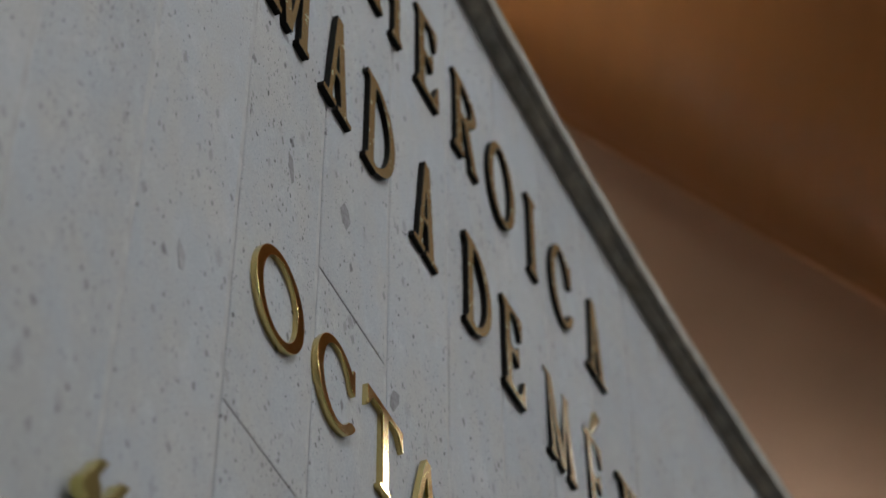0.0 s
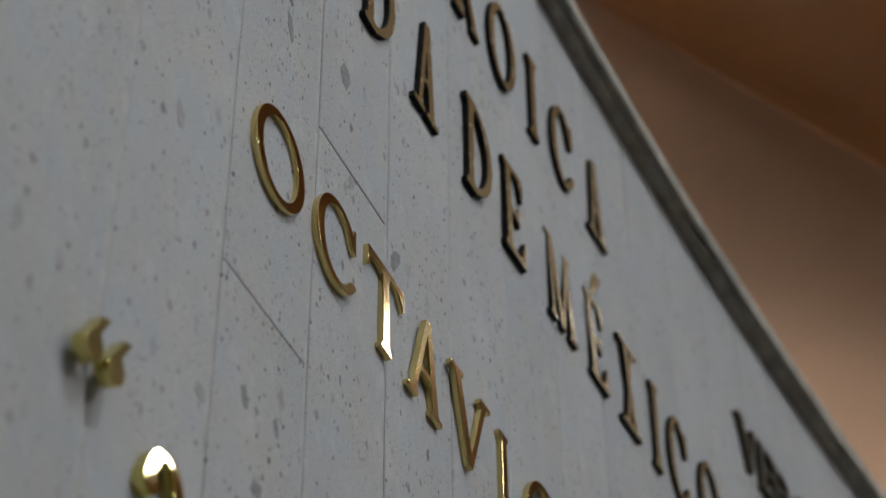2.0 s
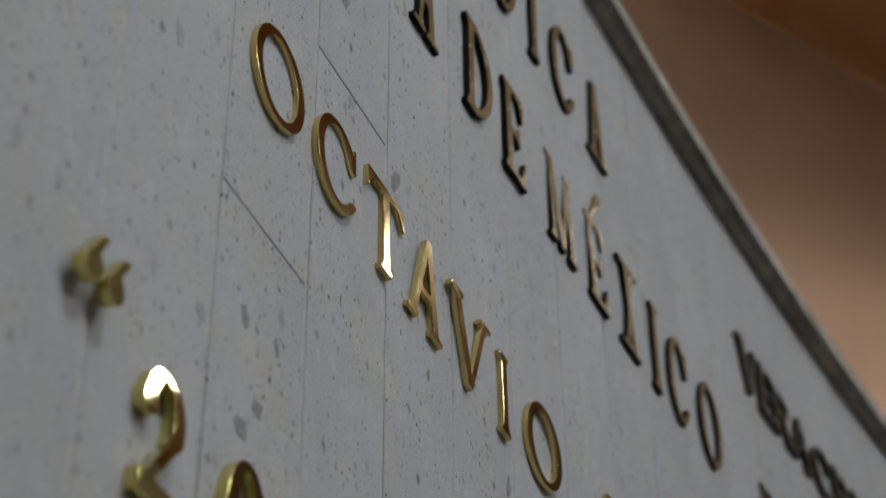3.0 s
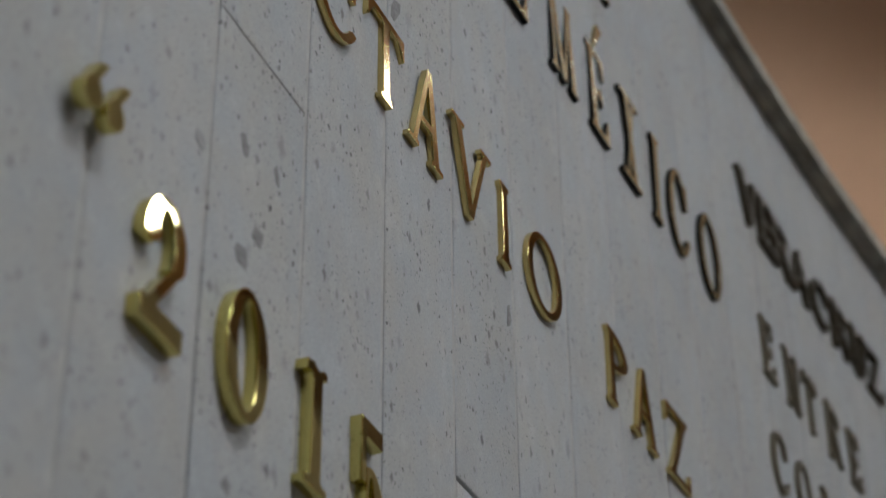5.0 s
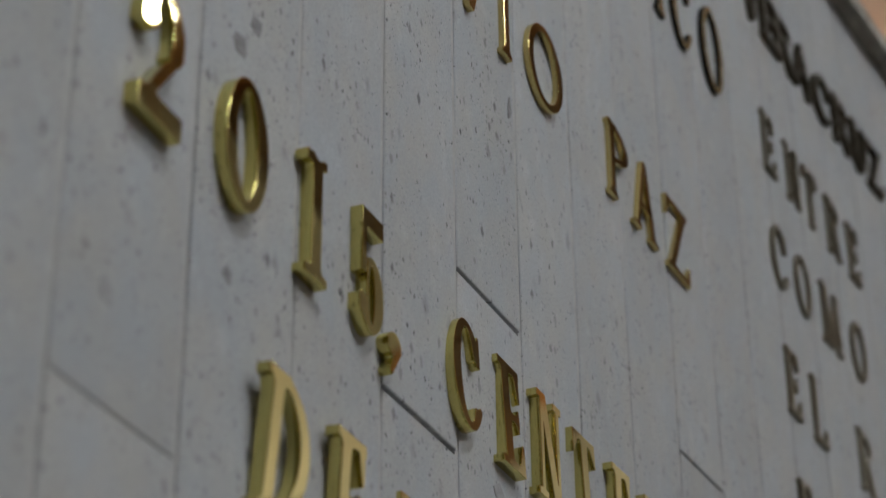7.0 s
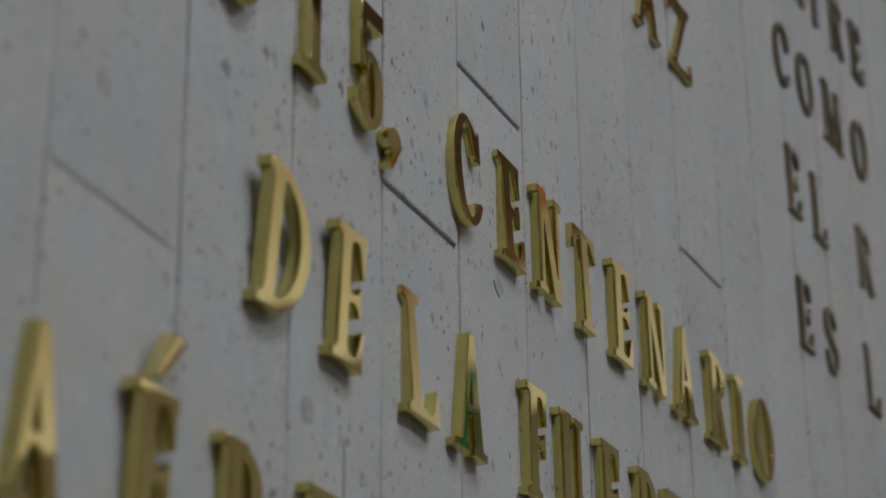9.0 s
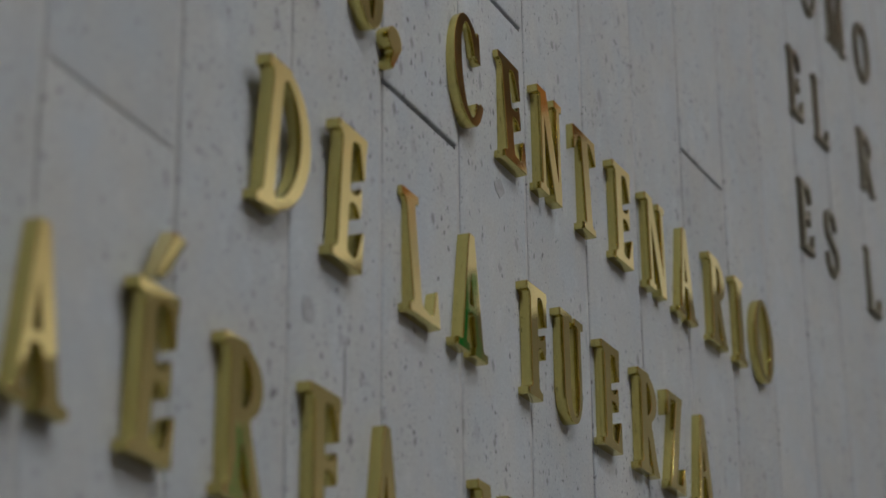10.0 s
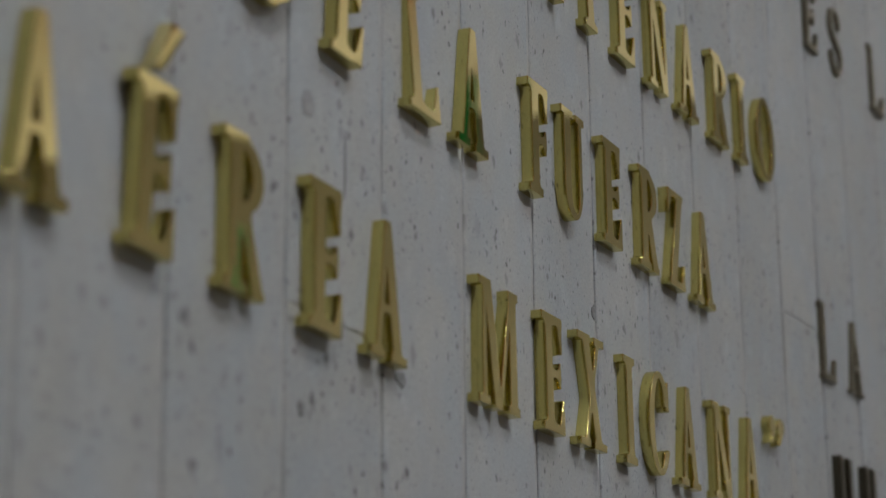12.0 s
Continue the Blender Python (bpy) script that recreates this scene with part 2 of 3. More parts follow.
def slot_sheet(name, profile, a0, a1, mat, label):
    """A sheet with a profile of (q, z), 0.08 thick, along the slot."""
    bm = bmesh.new()
    rows = []
    for a in (a0, a1):
        rows.append([bm.verts.new(slot_place(a, q, z)) for q, z in profile])
        rows.append([bm.verts.new(slot_place(a, q, z + 0.08)) for q, z in profile])
    lo0, hi0, lo1, hi1 = rows
    k = len(profile)
    for i in range(k - 1):
        bm.faces.new((lo0[i], lo0[i + 1], lo1[i + 1], lo1[i]))
        bm.faces.new((hi0[i + 1], hi0[i], hi1[i], hi1[i + 1]))
        bm.faces.new((lo0[i + 1], lo0[i], hi0[i], hi0[i + 1]))
        bm.faces.new((lo1[i], lo1[i + 1], hi1[i + 1], hi1[i]))
    bm.faces.new((lo0[0], lo1[0], hi1[0], hi0[0]))
    bm.faces.new((lo1[-1], lo0[-1], hi0[-1], hi1[-1]))
    bmesh.ops.recalc_face_normals(bm, faces=bm.faces)
    ob = mesh_object(name, bm, mat)
    for p in ob.data.polygons:
        p.use_smooth = True
    ob.data.set_sharp_from_angle(angle=radians(40))
    return tagged(ob, label, "ceiling", kind="structure")


hump = [(-1.5, CEIL), (-1.1, CEIL + 0.03), (-0.8, CEIL + 0.09), (-0.55, CEIL + 0.19), (-0.35, CEIL + 0.33), (-0.18, CEIL + 0.5), (-0.05, CEIL + 0.64), (0.0, CEIL + 0.67)]
slot_sheet("ceiling", [(-30, CEIL), (-4, CEIL)] + hump, -30, 30, CEILING_WOOD, "brown wooden ceiling beside a plaster vault")
vault = [(0.0, CEIL + 0.675), (0.04, CEIL + 0.64), (0.12, CEIL + 0.5), (0.24, CEIL + 0.34), (0.4, CEIL + 0.18), (0.62, CEIL + 0.04), (0.9, CEIL - 0.07)] + [(1.2 + 0.25 * i, CEIL - 0.14 - 0.04 * i) for i in range(12)]
# The vault's taupe partly puts paler light on the ceiling into its colour.
slot_sheet("ceiling_vault", vault + [(9, CEIL - 1.0), (24, CEIL - 1.2)], -30, 30, TAUPE, "taupe plaster vault, its paler colour partly standing for light")


# Unseen pale panel, put where the digits' fronts should reflect cream.
hall_box("ceiling_panel", 9.2, 15.9, 4.08, 5.4, CEIL - 0.06, CEIL - 0.004, BEIGE, "unseen pale panel added for the letters to reflect", "ceiling")


# Unseen dark panel, covering a too brightly lit patch that the letters reflect.
hall_box("ceiling_panel_2", 11.6, 17.45, 0.6, 4.05, CEIL - 0.05, CEIL - 0.004, DARK_WOOD, "unseen dark wooden panel added to darken letter reflections", "ceiling")


def ceiling_light(u, n, z, lu, ln, light=PANEL_GLOW):
    """A flat panel lamp: a metal frame round a glowing diffuser."""
    base = new("ceiling_light")
    base.matrix_world = Matrix.Translation(hall(u, n, z)) @ Matrix.Rotation(HEADING, 4, "Z")
    tagged(base, "flat rectangular panel lamp, lit, added unseen under the ceiling", "lamp", "ceiling lights")
    bm = bmesh.new()
    for x0, x1, y0, y1 in ((-lu / 2 - 0.04, lu / 2 + 0.04, -ln / 2 - 0.04, -ln / 2), (-lu / 2 - 0.04, lu / 2 + 0.04, ln / 2, ln / 2 + 0.04),
                           (-lu / 2 - 0.04, -lu / 2, -ln / 2, ln / 2), (lu / 2, lu / 2 + 0.04, -ln / 2, ln / 2)):
        r = bmesh.ops.create_cube(bm, size=1)
        bmesh.ops.scale(bm, vec=(x1 - x0, y1 - y0, 0.07), verts=r["verts"])
        bmesh.ops.translate(bm, vec=((x0 + x1) / 2, (y0 + y1) / 2, -0.035), verts=r["verts"])
    part("frame", bm, FRAME_METAL, base)
    bm = bmesh.new()
    r = bmesh.ops.create_cube(bm, size=1)
    bmesh.ops.scale(bm, vec=(lu - 0.004, ln - 0.004, 0.03), verts=r["verts"])
    bmesh.ops.translate(bm, vec=(0, 0, -0.035), verts=r["verts"])
    part("diffuser", bm, light, base, "white glowing diffuser")
    return base


# Two smallest make the glints on 2 and T; others are added unseen.
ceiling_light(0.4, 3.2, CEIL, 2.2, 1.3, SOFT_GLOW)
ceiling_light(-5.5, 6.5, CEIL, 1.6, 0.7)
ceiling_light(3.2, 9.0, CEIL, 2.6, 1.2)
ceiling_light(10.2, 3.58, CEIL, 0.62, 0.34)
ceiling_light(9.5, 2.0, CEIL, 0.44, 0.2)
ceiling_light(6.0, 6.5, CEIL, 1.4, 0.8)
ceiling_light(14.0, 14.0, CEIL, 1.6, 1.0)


def fill_trough(u, n, z, lu, turn=0.0, tube=0.2, lip=0.16, light=PANEL_GLOW):
    """An upward trough lamp on a ledge, added unseen to light the ceiling."""
    base = new("fill_trough")
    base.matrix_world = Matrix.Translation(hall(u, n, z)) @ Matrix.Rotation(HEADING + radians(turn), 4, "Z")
    tagged(base, "long metal trough lamp added unseen to light the ceiling", "lamp", "cove lights")
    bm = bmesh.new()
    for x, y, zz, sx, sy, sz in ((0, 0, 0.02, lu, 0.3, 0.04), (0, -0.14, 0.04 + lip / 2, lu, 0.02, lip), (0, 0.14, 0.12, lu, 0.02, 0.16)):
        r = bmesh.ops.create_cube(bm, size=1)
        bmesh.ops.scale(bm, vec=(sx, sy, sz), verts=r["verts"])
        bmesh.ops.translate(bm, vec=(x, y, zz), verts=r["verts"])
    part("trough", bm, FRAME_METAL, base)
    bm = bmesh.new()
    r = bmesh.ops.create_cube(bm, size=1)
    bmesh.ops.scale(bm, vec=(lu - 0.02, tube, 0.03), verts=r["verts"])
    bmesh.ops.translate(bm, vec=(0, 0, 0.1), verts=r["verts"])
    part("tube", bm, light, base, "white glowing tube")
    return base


# Hidden fill: the first brightens the vault, the others the wooden ceiling.
fill_trough(12.43, -2.83, 6.3, 2.6, -30.2, 0.045, 0.29, TUBE_GLOW)
fill_trough(2.0, -2.2, 9.1, 3.0, 0, 0.26)
fill_trough(2.0, -2.6, 9.1, 3.0, 0, 0.26)
fill_trough(5.0, -2.4, 8.6, 1.6, 0, 0.035)
# Unseen ledges, added only to carry these lamps.
hall_box("ledge", 10.9, 14.0, -9.0, -1.9, 6.0, 6.3, WALL_WOOD, "unseen wooden ledge added under the vault's fill lamp", "ledge")
hall_box("ledge_middle", 4.0, 6.4, -9.0, -2.1, 8.3, 8.6, WALL_WOOD, "unseen wooden ledge added under the middle fill lamp", "ledge")
hall_box("ledge_south", 0.4, 3.6, -9.0, -1.9, 8.8, 9.1, WALL_WOOD, "unseen wooden ledge added under the south fill lamps", "ledge")
hall_box("ledge_north", 13.6, 17.5, 1.8, 12.2, 2.7, 2.9, OLIVE, "unseen drab ledge added under the far wall's lamp", "ledge")
# Hidden lamp added to brighten the far wall; its hood keeps the ceiling dark.
wall_fill = new("wall_fill_lamp")
wall_fill.matrix_world = Matrix.Translation(hall(14.0, 7.0, 2.9)) @ Matrix.Rotation(HEADING, 4, "Z")
tagged(wall_fill, "long hooded metal lamp added unseen to brighten the far wall", "lamp")
bm = bmesh.new()
for x, z, sx, sz in ((0.0, 0.02, 0.4, 0.04), (-0.19, 0.23, 0.02, 0.38), (-0.02, 0.43, 0.36, 0.02)):
    r = bmesh.ops.create_cube(bm, size=1)
    bmesh.ops.scale(bm, vec=(sx, 10.0, sz), verts=r["verts"])
    bmesh.ops.translate(bm, vec=(x, 0, z), verts=r["verts"])
part("hood", bm, FRAME_METAL, wall_fill)
bm = bmesh.new()
r = bmesh.ops.create_cube(bm, size=1)
bmesh.ops.scale(bm, vec=(0.09, 9.9, 0.02), verts=r["verts"])
bmesh.ops.translate(bm, vec=(0, 0, 0.052), verts=r["verts"])
part("tube", bm, TUBE_GLOW, wall_fill, "white glowing tube")



def banner(n, z, w, high):
    base = new("banner")
    base.matrix_world = Matrix.Translation(hall(17.42, n, z)) @ Matrix.Rotation(HEADING + math.pi, 4, "Z")
    tagged(base, "unseen green cloth strip on a rod for letters to reflect", "banner", "banners")
    bm = bmesh.new()
    cols = [[bm.verts.new((0.012 * math.sin(40 * y), y, k)) for k in (0.0, high)] for y in [w * (i / 10 - 0.5) for i in range(11)]]
    for a, b in zip(cols, cols[1:]):
        bm.faces.new((a[0], b[0], b[1], a[1]))
    bmesh.ops.solidify(bm, geom=bm.faces[:], thickness=0.004)
    part("cloth", bm, GREEN, base)
    bm = bmesh.new()
    bmesh.ops.create_cone(bm, cap_ends=True, segments=10, radius1=0.01, radius2=0.01, depth=w + 0.02, matrix=pose(0, 0, high + 0.012, 90, 0, 0))
    part("rod", bm, FRAME_METAL, base)


# Unseen strips placed so that letters reflect green towards the eye.
banner(4.99, 7.4, 0.24, 0.85)
banner(6.53, 6.2, 0.05, 0.75)
banner(7.0, 6.4, 0.08, 0.5)

# ---- the inscription wall ----
PITCH, FIRST = 0.2927, 0.074
TOP = 3.985                    # underside of the cornice over the eye's height
FACE = -THICK                  # the slabs' face
BOTTOM = -EYE
wall = tagged(new("wall_inscription"), "grey stone inscription wall clad in tall narrow slabs", "wall", kind="structure")
sweep("wall_core", [(FACE - 0.014, BOTTOM), (FACE - 0.014, TOP + 0.02), (FACE - 0.4, TOP + 0.02), (FACE - 0.4, BOTTOM)], -3.5, 9.2, PITCH, MORTAR, wall,
      "grey mortar backing")
cornice = tagged(sweep("cornice", [(FACE, TOP), (0.016, TOP), (0.016, TOP + 0.012), (0.033, TOP + 0.012), (0.033, TOP - 0.002), (0.036, TOP - 0.004), (0.04, TOP - 0.002),
                                   (0.042, TOP + 0.002), (0.042, TOP + 0.046), (0.036, TOP + 0.05), (FACE - 0.42, TOP + 0.05), (FACE - 0.42, TOP + 0.02), (FACE, TOP + 0.02)],
                       -3.5, 9.2, PITCH, CAP_STONE), "weathered grey stone cornice along the wall's top", "cornice", kind="structure")


# ---- letters ----
def convex(*pts):
    """Field of a convex outline, negative inside; points against the clock."""
    def f(x, y):
        d = None
        for (ax, ay), (bx, by) in zip(pts, pts[1:] + pts[:1]):
            ex, ey = bx - ax, by - ay
            k = math.hypot(ex, ey)
            e = ((x - ax) * ey - (y - ay) * ex) / k
            d = e if d is None else np.maximum(d, e)
        return d
    return f


def bar(x0, y0, x1, y1):
    return convex((x0, y0), (x1, y0), (x1, y1), (x0, y1))


def slant(xb, xt, w, y0=0.0, y1=1.0):
    """A stroke leaning from xb at y0 to xt at y1, w wide."""
    return convex((xb - w / 2, y0), (xb + w / 2, y0), (xt + w / 2, y1), (xt - w / 2, y1))


def oval(cx, cy, rx, ry):
    def f(x, y):
        k = np.sqrt(((x - cx) / rx) ** 2 + ((y - cy) / ry) ** 2)
        return (k - 1) * min(rx, ry)
    return f


def less(a, b):
    return lambda x, y: np.maximum(a(x, y), -b(x, y))


def both(a, b):
    return lambda x, y: np.maximum(a(x, y), b(x, y))


def melt(k, *fs):
    """Union with small fillets of about k."""
    def f(x, y):
        d = fs[0](x, y)
        for g in fs[1:]:
            e = g(x, y)
            h = np.maximum(k - np.abs(d - e), 0) / k
            d = np.minimum(d, e) - h * h * k / 4
        return d
    return f


def either(*fs):
    def f(x, y):
        d = fs[0](x, y)
        for g in fs[1:]:
            d = np.minimum(d, g(x, y))
        return d
    return f


def glyph(ch, w, t, h, sv):
    """A capital trimmed flush with its two lines and its own width."""
    if ch in ",\u2018\u2019":
        return drawn(ch, w, t, h, sv)
    if ch == "É":
        accent = convex((w * 0.38, 1.06), (w * 0.56, 1.06), (w * 0.95, 1.34), (w * 0.64, 1.36))
        return either(both(drawn("E", w, t, h, sv), bar(0, 0, w, 1)), accent)
    return both(drawn(ch, w, t, h, sv), bar(0, 0, w, 1))


def drawn(ch, w, t, h, sv):
    """The field of a capital, 1 high and w wide: t stem, h hairline, sv serif's overhang."""
    sh = 0.07 if t > 0.14 else 0.055
    foot = lambda cx, half: bar(cx - half, 0, cx + half, sh)
    head_ = lambda cx, half: bar(cx - half, 1 - sh, cx + half, 1)
    ring = lambda cx, cy, rx, ry, tx=t, ty=h: less(oval(cx, cy, rx, ry), oval(cx, cy, rx - tx, ry - ty))
    stem = lambda cx: melt(0.07, bar(cx - t / 2, 0, cx + t / 2, 1), foot(cx, t / 2 + sv), head_(cx, t / 2 + sv))
    k = 0.05
    L = sv + t / 2
    if ch == "I":
        return stem(w / 2)
    if ch == "O" or ch == "0":
        return ring(w / 2, 0.5, w / 2, 0.5)
    if ch in "EFL":
        fs = [stem(L)]
        if ch != "L":
            drop, mid = (0.69, 0.84) if t > 0.14 else (0.75, 0.72)
            fs += [bar(L, 1 - h, w * 0.95, 1), convex((w * 0.95 - 0.11, 1 - h * 0.8), (w * 0.95 - 0.03, drop), (w * 0.95, drop), (w * 0.95, 1 - h * 0.5)),
                   bar(L, 0.5 - h / 2, w * mid, 0.5 + h / 2), convex((w * mid - 0.07, 0.5), (w * mid - 0.01, 0.39), (w * mid + 0.01, 0.39), (w * mid + 0.01, 0.61), (w * mid - 0.01, 0.61))]
        if ch != "F":
            fs += [bar(L, 0, w, h), convex((w - 0.12, h * 0.8), (w - 0.01, h * 0.4), (w, h * 0.5), (w, 0.3), (w - 0.03, 0.3))]
        return melt(k, *fs)
    if ch == "A":
        a = slant(0.07 + h * 0.7, w / 2 - 0.02, h * 1.1)
        b = slant(w - 0.07 - t / 2, w / 2 + 0.05 - t / 2, t * 0.95)
        peak = convex((0.04, 0), (w - 0.03, 0), (w / 2 + 0.055, 1), (w / 2 - 0.055, 1))
        return melt(0.03, both(either(a, b), peak), bar(w * 0.27, 0.33, w * 0.68, 0.33 + h * 0.9), foot(0.1, min(0.13, w * 0.24)), foot(w - 0.11, min(0.15, w * 0.26)))
    if ch == "V":
        a = slant(w / 2 - 0.05 + t / 2, 0.08 + t / 2, t)
        b = slant(w / 2 + 0.01, w - 0.1 - h / 2, h * 1.15)
        peak = convex((w / 2 - 0.055, 0), (w / 2 + 0.055, 0), (w - 0.04, 1), (0.05, 1))
        return melt(0.03, both(either(a, b), peak), head_(0.15, 0.15), head_(w - 0.13, 0.13))
    if ch == "M":
        a, b = slant(w * 0.13, w * 0.16, h), slant(w * 0.86, w * 0.84, t)
        c, d = slant(w * 0.47, w * 0.13 + t / 2, t), slant(w * 0.5, w * 0.82, h)
        return melt(0.03, both(either(a, b, c, d), bar(0, 0, w, 1)), foot(w * 0.13, w * 0.13), foot(w * 0.86, w * 0.14), head_(w * 0.14, w * 0.12), head_(w * 0.86, w * 0.12))
    if ch == "N":
        a, b, c = slant(w * 0.18, w * 0.18, h), slant(w * 0.84, w * 0.84, h), slant(w * 0.84 - t * 0.3, w * 0.14 + t * 0.3, t)
        return melt(0.03, both(either(a, b, c), bar(0, 0, w, 1)), foot(w * 0.18, w * 0.18), head_(w * 0.14, w * 0.14), head_(w * 0.84, w * 0.16))
    if ch == "H":
        return melt(k, stem(L), stem(w - L), bar(L, 0.5 - h / 2, w - L, 0.5 + h / 2))
    if ch == "T":
        c = w / 2
        return melt(k, bar(c - t / 2, 0, c + t / 2, 1), foot(c, t / 2 + sv), bar(0, 1 - h, w, 1), convex((0.0, 0.76), (0.02, 0.76), (0.12, 1 - h), (0, 1 - h * 0.4)),
                    convex((w - 0.12, 1 - h), (w - 0.02, 0.76), (w, 0.76), (w, 1 - h * 0.4)))
    if ch == "D":
        bowl = both(ring(L, 0.5, w - L, 0.5), bar(L, 0, w, 1))
        return melt(0.04, stem(L), bowl)
    if ch in "PR":
        bowl = both(ring(L, 0.74, w * 0.96 - L, 0.26), bar(L, 0.4, w, 1))
        if ch == "P":
            return melt(0.04, stem(L), bowl)
        return melt(0.04, stem(L), bowl, both(slant(w - 0.08, w * 0.5, t, 0, 0.5), bar(0, 0, w, 0.52)), bar(w - 0.16, 0, w, 0.05))
    if ch == "C":
        body = less(ring(w * 0.54, 0.5, w * 0.54, 0.5), convex((w * 0.74, 0.24), (w * 1.3, 0.24), (w * 1.3, 0.68), (w * 0.74, 0.68)))
        return melt(0.03, body, convex((w - 0.07, 0.64), (w, 0.64), (w, 0.93), (w - 0.04, 0.93)), convex((w * 0.93 - 0.08, 0.1), (w, 0.26), (w * 0.9, 0.27)))
    if ch == "U":
        left, right = w * 0.12 + t, w * 0.88 - h
        bowl = both(less(oval(w * 0.5, 0.3, w * 0.38, 0.3), oval((left + right) / 2, 0.3, (right - left) / 2, 0.3 - h)), bar(0, 0, w, 0.3))
        return melt(0.015, bowl, bar(w * 0.12, 0.29, w * 0.12 + t, 1), bar(w * 0.88 - h, 0.29, w * 0.88, 1), head_(w * 0.12 + t / 2, w * 0.12 + t / 2), head_(w * 0.88 - h / 2, w * 0.12 + h / 2))
    if ch == "X":
        return melt(0.03, slant(w - 0.1 - t / 2, 0.1 + t / 2, t), slant(0.1 + h / 2, w - 0.1 - h / 2, h), foot(0.12, 0.12), foot(w - 0.15, 0.15), head_(0.15, 0.15), head_(w - 0.12, 0.12))
    if ch == "Z":
        return melt(0.03, bar(0, 1 - h, w, 1), bar(0, 0, w, h), both(slant(t * 0.6, w - t * 0.6, t * 1.15), bar(0, 0, w, 1)), convex((0, 0.74), (0.03, 0.74), (0.11, 1 - h), (0, 1 - h * 0.4)),
                    convex((w - 0.11, h), (w, h * 0.4), (w, 0.27), (w - 0.03, 0.27)))
    if ch == "S":
        top = less(ring(w * 0.5, 0.74, w * 0.46, 0.26, h * 1.2, h), convex((w * 0.5, 0.48), (w * 1.2, 0.48), (w * 1.2, 0.72), (w * 0.6, 0.72)))
        low = less(ring(w * 0.5, 0.27, w * 0.5, 0.27, h * 1.2, h), convex((-0.2, 0.3), (w * 0.4, 0.3), (w * 0.5, 0.56), (-0.2, 0.56)))
        return melt(0.04, top, low, slant(w * 0.75, w * 0.25, t, 0.4, 0.6))
    if ch == "1":
        c = w * 0.52
        body = melt(0.05, bar(c - t / 2, 0, c + t / 2, 1), foot(c, w * 0.48), bar(c - w * 0.48, 0.9, c, 0.985), bar(c, 0.93, c + w * 0.4, 1))
        return less(body, oval(c + 0.01, 1.03, t * 0.55, 0.065))
    if ch == "2":
        top = less(ring(w * 0.5, 0.7, w * 0.48, 0.3), convex((-0.3, 0.1), (w * 0.5, 0.1), (w * 0.5, 0.66), (-0.3, 0.66)))
        top = both(top, lambda x, y: np.maximum(-(y - 0.52), -1e3 + 0 * x))
        return melt(0.03, top, oval(w * 0.17, 0.68, t * 0.72, 0.085), convex((0.0, 0.05), (0.1, 0.05), (w * 0.98, 0.6), (w * 0.78, 0.56), (w * 0.5, 0.42)), bar(0, 0, w, t * 1.1))
    if ch == "5":
        low = less(ring(w * 0.48, 0.31, w * 0.5, 0.31), convex((-0.3, 0.24), (w * 0.3, 0.24), (w * 0.3, 0.6), (-0.3, 0.6)))
        return melt(0.03, low, oval(w * 0.14, 0.2, t * 0.6, 0.08), bar(w * 0.08, 0.46, w * 0.08 + h, 1), bar(w * 0.08, 1 - t, w * 0.95, 1))
    if ch == ",":
        return melt(0.03, oval(w * 0.45, 0.09, w * 0.45, 0.1), convex((w * 0.15, -0.14), (w * 0.3, -0.17), (w * 0.92, 0.06), (w * 0.5, 0.05)))
    if ch == "\u2018":
        x0 = 0.0
        return melt(0.03, oval(x0 + 0.11, 0.81, 0.11, 0.11), convex((x0 + 0.01, 0.82), (x0 + 0.09, 0.82), (x0 + 0.24, 1.1), (x0 + 0.13, 1.06)))
    if ch == "\u2019":
        x0 = 0.0
        return melt(0.03, oval(x0 + 0.13, 0.91, 0.11, 0.1), convex((x0, 0.68), (x0 + 0.11, 0.71), (x0 + 0.24, 0.9), (x0 + 0.14, 0.9)))
    return bar(0, 0, w, 1)


def outline(field, x0, x1, y0, y1, cell):
    """Closed outlines of a field, cell by cell."""
    nx, ny = int((x1 - x0) / cell) + 2, int((y1 - y0) / cell) + 2
    xs, ys = x0 + cell * np.arange(nx), y0 + cell * np.arange(ny)
    gx, gy = np.meshgrid(xs, ys)
    v = field(gx, gy) + 1e-7
    inside = v < 0
    links_ = {}
    code = inside[:-1, :-1] * 1 + inside[:-1, 1:] * 2 + inside[1:, 1:] * 4 + inside[1:, :-1] * 8
    table = {1: [(3, 0)], 2: [(0, 1)], 3: [(3, 1)], 4: [(1, 2)], 5: [(3, 0), (1, 2)], 6: [(0, 2)], 7: [(3, 2)], 8: [(2, 3)], 9: [(2, 0)], 10: [(0, 1), (2, 3)], 11: [(2, 1)],
             12: [(1, 3)], 13: [(1, 0)], 14: [(0, 3)]}
    where = {}

    def edge(i, j, e):
        if e == 0:
            key = (0, i, j)
        elif e == 1:
            key = (1, i, j + 1)
        elif e == 2:
            key = (0, i + 1, j)
        else:
            key = (1, i, j)
        if key not in where:
            kind, a, b = key
            if kind == 0:
                r = v[a, b] / (v[a, b] - v[a, b + 1])
                where[key] = (xs[b] + cell * r, ys[a])
            else:
                r = v[a, b] / (v[a, b] - v[a + 1, b])
                where[key] = (xs[b], ys[a] + cell * r)
        return key

    for i, j in zip(*np.nonzero((code > 0) & (code < 15))):
        for e0, e1 in table[int(code[i, j])]:
            links_[edge(i, j, e0)] = edge(i, j, e1)
    loops = []
    while links_:
        start, at = links_.popitem()
        loop = [start]
        while at != start and at in links_:
            loop.append(at)
            at = links_.pop(at)
        loops.append([where[k] for k in loop])
    return loops


